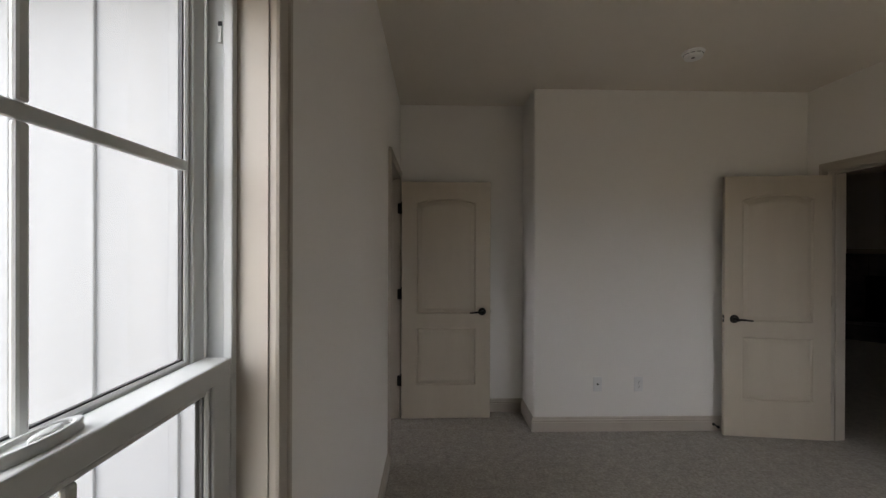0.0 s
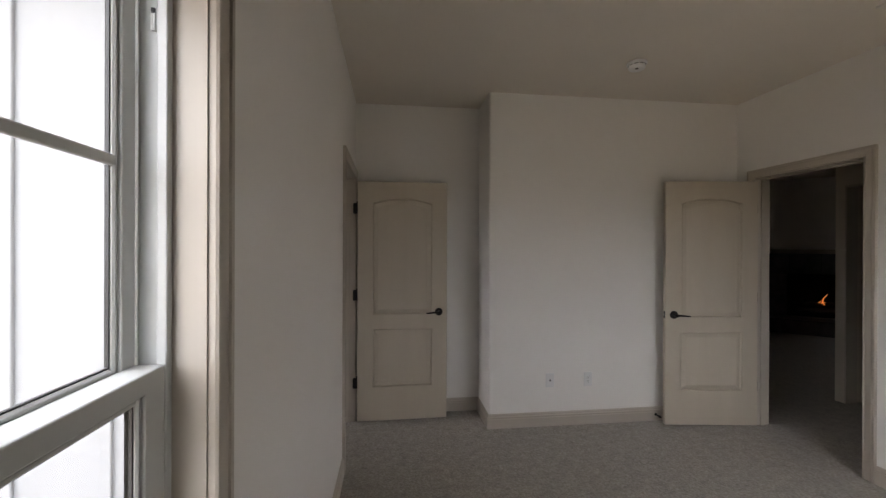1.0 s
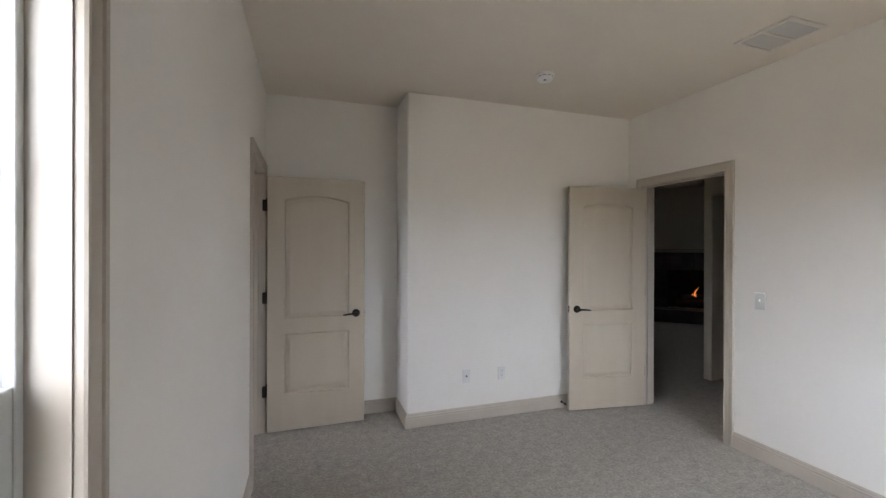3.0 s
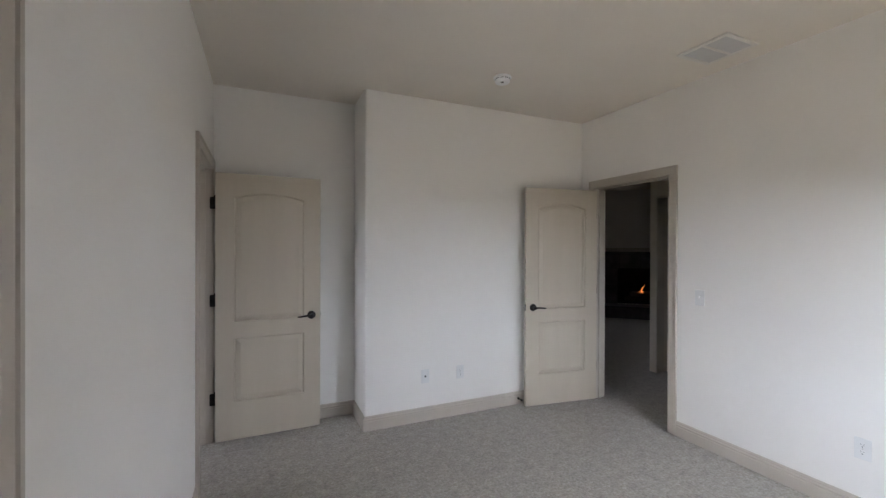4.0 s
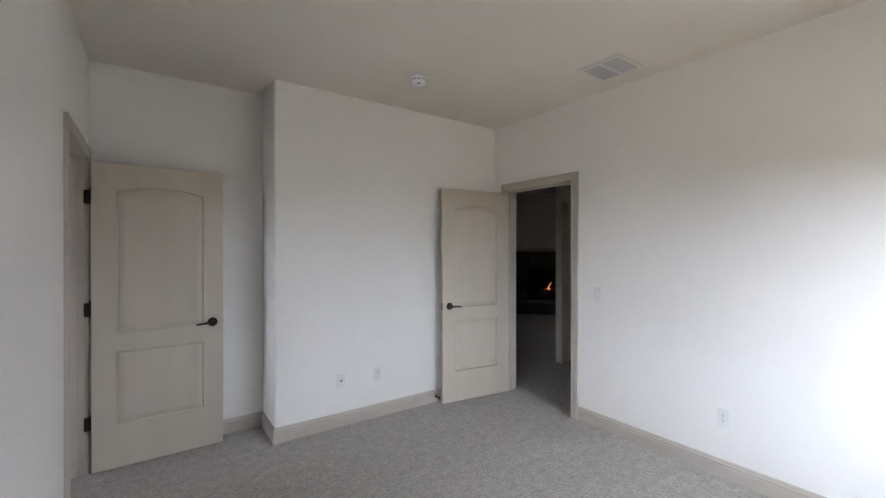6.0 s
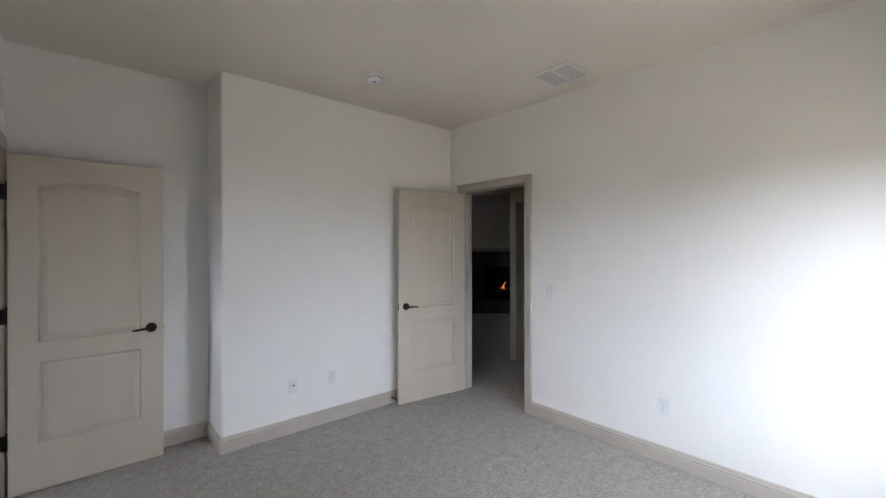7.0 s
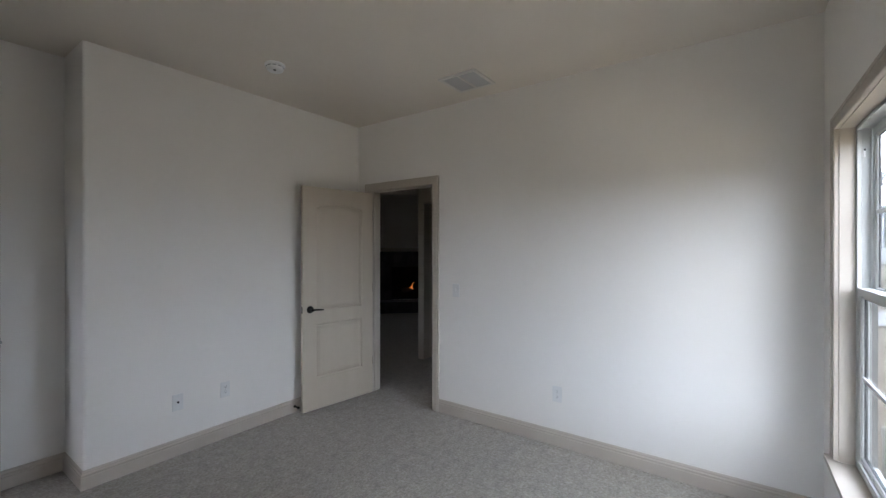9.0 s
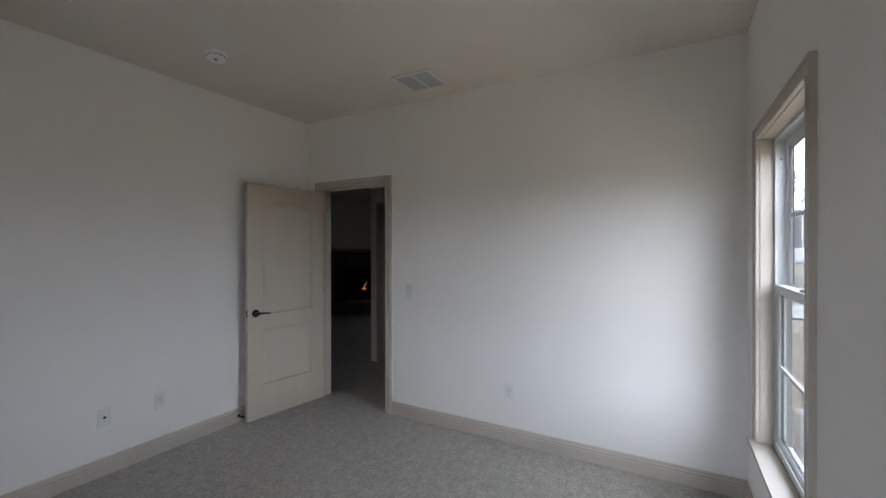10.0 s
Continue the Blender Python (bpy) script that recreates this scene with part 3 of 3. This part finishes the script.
part("test_button", bm, SLOTG, alarm, "small dark grey test button", smooth=True)
for k in range(10):
    a = 2 * math.pi * k / 10
    part("vent_slot", boxes((-0.012, 0.012, 0.0545, 0.0566, -0.0235, -0.0195)), SLOT, alarm).matrix_basis = pose(0, 0, 0, 0, 0, math.degrees(a))

# ceiling register
VX, VY, VW, VD = 2.705, 1.695, 0.312, 0.325
vent = thing("ceiling_vent", pose(VX, VY, H), "white enamelled metal ceiling vent with two banks of blades", "vent")
fr = 0.026
part("frame", boxes((-VW / 2, VW / 2, -VD / 2, -VD / 2 + fr, -0.013, 0), (-VW / 2, VW / 2, VD / 2 - fr, VD / 2, -0.013, 0), (-VW / 2, -VW / 2 + fr, -VD / 2 + fr, VD / 2 - fr, -0.013, 0), (VW / 2 - fr, VW / 2, -VD / 2 + fr, VD / 2 - fr, -0.013, 0), bevel=0.003, seg=2), METALW, vent)
part("centre_bar", boxes((-VW / 2 + fr, VW / 2 - fr, -0.009, 0.009, -0.0125, -0.001), bevel=0.002, seg=1), METALW, vent)
part("backing", boxes((-VW / 2 + fr, VW / 2 - fr, -VD / 2 + fr, VD / 2 - fr, -0.0012, -0.0002)), DUCT, vent)
for bank in (-1, 1):
    n = 15
    for k in range(n):
        x = -VW / 2 + fr + (k + 0.5) * (VW - 2 * fr) / n
        y0, y1 = (0.008, VD / 2 - fr) if bank > 0 else (-VD / 2 + fr, -0.008)
        sl = part("slat", boxes((-0.0085, 0.0085, y0, y1, -0.0006, 0.0006)), BLADE, vent)
        sl.matrix_basis = pose(x, 0, -0.0055, 0, 32, 0)

# door stop on the baseboard behind the hall door
stop = thing("door_stop", pose(2.283, YB - 0.0155, 0.055), "dark bronze door stop screwed to the tan baseboard", "door stop")
bm = bmesh.new()
add_lathe(bm, [(0.012, 0.0), (0.012, 0.004), (0.006, 0.007), (0.006, 0.052)], pose(0, 0, 0, 90), 14)
part("rod", bm, BRONZE, stop, smooth=True)
bm = bmesh.new()
add_lathe(bm, [(0.010, 0.050), (0.0105, 0.060), (0.008, 0.066)], pose(0, 0, 0, 90), 14)
part("tip", bm, SLOT, stop, "black rubber tip", smooth=True)

# ---------------------------------------------------------------- hall and living room
HX, HY = 4.35, 3.51                     # end of the wall across the hall
structure("wall_hall", boxes((HX, HX + TI, 3.425, HY, 0, H), (HX, HX + TI, 2.55, 3.425, 2.10, H), (HX, HX + TI, S - T, 2.55, 0, H)), TAN, "tan painted hall wall with a dark doorway", "wall")
hall_door = thing("door_3", pose(HX, 0, 0, 0, 0, 90), "dark open doorway with a plain tan jamb across the hall", "door", kind="structure")
part("jamb", boxes((2.55, 2.569, -TI + 0.001, -0.0005, 0, 2.081), (3.413, 3.425, -TI + 0.001, -0.0005, 0, 2.081), (2.55, 3.425, -TI + 0.001, -0.0005, 2.081, 2.10)), TRIM, hall_door)
structure("wall_hall_south", boxes((R + TI, 10.2, S - T, S, 0, H)), TAN, "tan painted wall closing the hall", "wall")
structure("wall_room_east", boxes((10.08, 10.2, S, 10.2, 0, H)), TAN, "tan painted living room wall", "wall")
# Opening out of view, sized to let a little light into the hall.
structure("wall_room_north", boxes((R, 3.7, 10.08, 10.2, 0, H), (3.7, 4.3, 10.08, 10.2, 0, 1.3), (3.7, 4.3, 10.08, 10.2, 1.75, H), (4.3, 10.08, 10.08, 10.2, 0, H)), TAN, "tan painted living room wall with a small unseen opening for light", "wall")
structure("wall_room_west", boxes((R, R + TI, YA + TI, 10.08, 0, H)), TAN, "tan painted living room wall", "wall")
structure("wall_back_room", boxes((HX + TI, 10.08, 3.43, HY, 0, H)), TAN, "tan painted wall between hall rooms", "wall")

# corner fireplace, facing the hall at 45 degrees
fire = thing("fireplace", pose(7.54, 6.32, 0, 0, 0, -45), "dark tiled corner fireplace with tan mantel and small fire", "fireplace")
# local x along the front, y away from the viewer
part("chimney_breast", boxes((-1.6, 1.6, 0.10, 0.22, 0, 0.26), (-1.6, -0.46, 0.10, 0.22, 0.26, 1.04), (0.46, 1.6, 0.10, 0.22, 0.26, 1.04), (-1.6, 1.6, 0.10, 0.22, 1.04, H)), WALL, fire, "tan painted chimney breast")
for x0, x1, z0, z1 in ((-0.85, -0.46, 0.26, 0.65), (-0.85, -0.46, 0.655, 1.04), (0.46, 0.85, 0.26, 0.65), (0.46, 0.85, 0.655, 1.04), (-0.85, -0.43, 1.045, 1.405), (-0.425, -0.003, 1.045, 1.405), (0.003, 0.425, 1.045, 1.405), (0.43, 0.85, 1.045, 1.405)):
    part("tile", boxes((x0 + 0.002, x1 - 0.002, 0.078, 0.10, z0, z1 - 0.002), bevel=0.003, seg=1), STONE, fire)
part("surround_backing", boxes((-0.86, -0.46, 0.084, 0.0998, 0.256, 1.04), (0.46, 0.86, 0.084, 0.0998, 0.256, 1.04), (-0.86, 0.86, 0.084, 0.0998, 1.04, 1.409)), SOOT, fire, "black mortar bed behind the tiles")
part("hearth", boxes((-0.95, 0.95, -0.35, 0.0985, 0.0, 0.255), bevel=0.006), STONE, fire, "dark raised stone hearth")
bm = boxes((-0.98, 0.98, -0.12, 0.10, 1.435, 1.485), (-0.94, 0.94, -0.07, 0.10, 1.41, 1.435), bevel=0.006)
part("mantel_shelf", bm, TRIM, fire, "tan painted mantel shelf")
part("firebox", boxes((-0.46, 0.46, 0.62, 0.66, 0.26, 1.04), (-0.50, -0.46, 0.10, 0.66, 0.26, 1.04), (0.46, 0.50, 0.10, 0.66, 0.26, 1.04), (-0.50, 0.50, 0.10, 0.66, 1.04, 1.08), (-0.50, 0.50, 0.10, 0.66, 0.22, 0.26)), SOOT, fire, "sooty black firebox")
for x, y, z, a, ln in ((-0.02, 0.30, 0.36, 8, 0.56), (0.03, 0.40, 0.38, -10, 0.52), (0.0, 0.34, 0.47, 24, 0.44)):
    bm = bmesh.new()
    d = Vector((math.cos(radians(a)), math.sin(radians(a)), 0.03))
    c = Vector((x, y, z))
    add_tube(bm, [c + d * ln * (k / 5 - 0.5) + Vector((0, 0, 0.008 * math.sin(k * 2.1))) for k in range(6)], [0.045, 0.055, 0.052, 0.056, 0.05, 0.042], 12)
    part("log", bm, LOG, fire, smooth=True)
part("grate", boxes(*[(x - 0.007, x + 0.007, 0.22, 0.48, 0.30, 0.314) for x in (-0.24, -0.12, 0.0, 0.12, 0.24)], (-0.26, 0.26, 0.23, 0.244, 0.26, 0.30), (-0.26, 0.26, 0.456, 0.47, 0.26, 0.30)), SLOT, fire)
for x, z, hgt, r, lean in ((0.01, 0.48, 0.20, 0.011, 0.09), (-0.02, 0.47, 0.08, 0.010, 0.03), (0.05, 0.47, 0.06, 0.008, 0.02)):
    bm = bmesh.new()
    pts = [Vector((x + lean * k / 5 + 0.012 * math.sin(k * 1.7), 0.31, z + hgt * k / 5)) for k in range(6)]
    add_tube(bm, pts, [r * 0.5, r, r * 0.85, r * 0.6, r * 0.35, r * 0.05], 10)
    part("flame", bm, FLAME, fire, "small orange flame", smooth=True)

# ---------------------------------------------------------------- yard beyond the south window


def ground_z(x):
    k = min(1.0, max(0.0, (x - 13.5) / 7.5))
    return -0.35 + 1.80 * k * k * (3 - 2 * k)


def strip_bm(x0, x1, y0, y1, nx, ny, lift, rough):
    bm = bmesh.new()
    grid = [[bm.verts.new((x0 + (x1 - x0) * i / nx, y0 + (y1 - y0) * j / ny, ground_z(x0 + (x1 - x0) * i / nx) + lift + rough * noise.noise(Vector((i * 0.7, j * 0.9, 3.1))))) for j in range(ny + 1)] for i in range(nx + 1)]
    for i in range(nx):
        for j in range(ny):
            bm.faces.new((grid[i][j], grid[i + 1][j], grid[i + 1][j + 1], grid[i][j + 1]))
    return bm


bm = strip_bm(10.6, 46.6, -30, 20, 72, 25, 0, 0.02)
for x0, x1, y0, y1, z in ((-900, -12, -900, 900, -0.35), (-12, 10.6, -900, -10, -0.35), (-12, 10.6, 14, 900, -0.35), (46.6, 900, -900, 900, 1.45), (10.6, 46.6, -900, -30, -0.35), (10.6, 46.6, 20, 900, -0.35)):
    a = [bm.verts.new(p) for p in ((x0, y0, z), (x1, y0, z), (x1, y1, z), (x0, y1, z))]
    bm.faces.new(a)
structure("ground", bm, GRASS, "dry tan winter grass sloping up", "ground")
# The unseen west bed is kept dark to dim the window's lower lining.
structure("yard", boxes((-1.9, 10.6, -2.3, 14, -0.45, -0.348)), GRAVEL, "brown earth and gravel beside the house, darkened against burning out", "ground")
# Unseen pale lawn, added to bounce warm light up to the ceiling.
structure("bounce_lawn", boxes((-12, 10.6, -10, -2.3, -0.45, -0.344), (-12, -1.9, -2.3, 14, -0.45, -0.344)), BOUNCE_STRAW, "unseen pale straw-coloured grass, added to bounce light indoors", "ground")
structure("pavement", strip_bm(13.6, 15.0, -30, 12, 4, 10, 0.05, 0), CONC, "pale concrete pavement", "pavement")
structure("road", strip_bm(18.4, 20.8, -30, 12, 6, 10, 0.05, 0), CONC, "pale concrete road", "road")

fence = thing("board_fence", pose(23.0, 0, 1.45), "weathered grey vertical board fence on the bank", "fence")
for y in (-14.4, -12.0, -9.6, -7.2, -4.8, -2.4, 0.0):
    part("post", boxes((0.03, 0.13, y - 0.05, y + 0.05, -0.1, 1.75), bevel=0.006, seg=1), FENCEW, fence)
for z in (0.35, 1.45):
    part("rail", boxes((0.0, 0.03, -14.4, 0.0, z - 0.045, z + 0.045)), FENCEW, fence)
mesh = None
for k in range(96):
    if mesh is None:
        ob = part("board", boxes((-0.022, 0.0, -0.070, 0.070, 0.0, 1.72), bevel=0.004, seg=1), FENCEW, fence)
        mesh = ob.data
    else:
        ob = new("board", mesh)
        ob.parent = fence
    ob.matrix_basis = pose(0.004 * random.uniform(-1, 1), -0.075 - 0.149 * k, 0.02 * random.uniform(-1, 1), 0, 0, random.uniform(-1, 1))


def bare_tree(x, y, height, seed):
    """A leafless tree: tapered trunk, forking limbs and many fine twigs."""
    rng = random.Random(seed)
    top = thing("bare_tree", pose(x, y, 1.40), "leafless grey tree beyond the fence", "tree", "bare trees beyond the fence")
    bm = bmesh.new()
    add_tube(bm, [Vector((0.1 * math.sin(k), 0.08 * math.cos(k * 1.3), height * 0.55 * k / 5)) for k in range(6)], [0.16, 0.14, 0.13, 0.11, 0.09, 0.07], 8)
    part("trunk", bm, BARK, top, smooth=True)
    bm = bmesh.new()

    def grow(p, d, ln, r, level):
        q = p + d * ln * 0.5 + Vector((rng.uniform(-1, 1), rng.uniform(-1, 1), 0.5)) * ln * 0.06
        e = p + d * ln
        add_tube(bm, [p, q, e], [r, r * 0.8, r * 0.55], 5 if level < 2 else 3)
        if level < 4:
            for _ in range(4 if level < 2 else 3):
                nd = (d + Vector((rng.uniform(-1, 1), rng.uniform(-1, 1), rng.uniform(-0.3, 0.8))) * 0.75).normalized()
                grow(p + d * ln * rng.uniform(0.5, 1.0), nd, ln * rng.uniform(0.55, 0.75), r * 0.5, level + 1)

    for k in range(5):
        a = 2 * math.pi * k / 5 + rng.uniform(-0.4, 0.4)
        grow(Vector((0.05 * math.sin(5), 0, height * (0.3 + 0.05 * k))), Vector((math.cos(a) * 0.8, math.sin(a) * 0.8, 0.8)).normalized(), height * 0.24, 0.055, 0)
    part("limbs", bm, BARK, top)


for k, (x, y, hgt) in enumerate(((29.0, -5.2, 5.2), (31.0, -7.4, 5.8), (28.5, -9.3, 4.8), (33.0, -3.2, 5.5))):
    bare_tree(x, y, hgt, 11 + k)

# white capped pipe standing in the yard near the house, darkened against burning out
pipe = thing("cleanout_pipe", pose(4.55, -0.93, -0.36), "white plastic capped pipe, darkened to grey, standing in the grass", "pipe")
bm = bmesh.new()
add_lathe(bm, [(0.045, 0.0), (0.045, 0.43)], None, 20)
part("pipe", bm, PVC, pipe)
bm = bmesh.new()
add_lathe(bm, [(0.052, 0.41), (0.053, 0.46), (0.045, 0.48), (0.020, 0.49)], None, 20)
part("cap", bm, PVC, pipe, smooth=True)
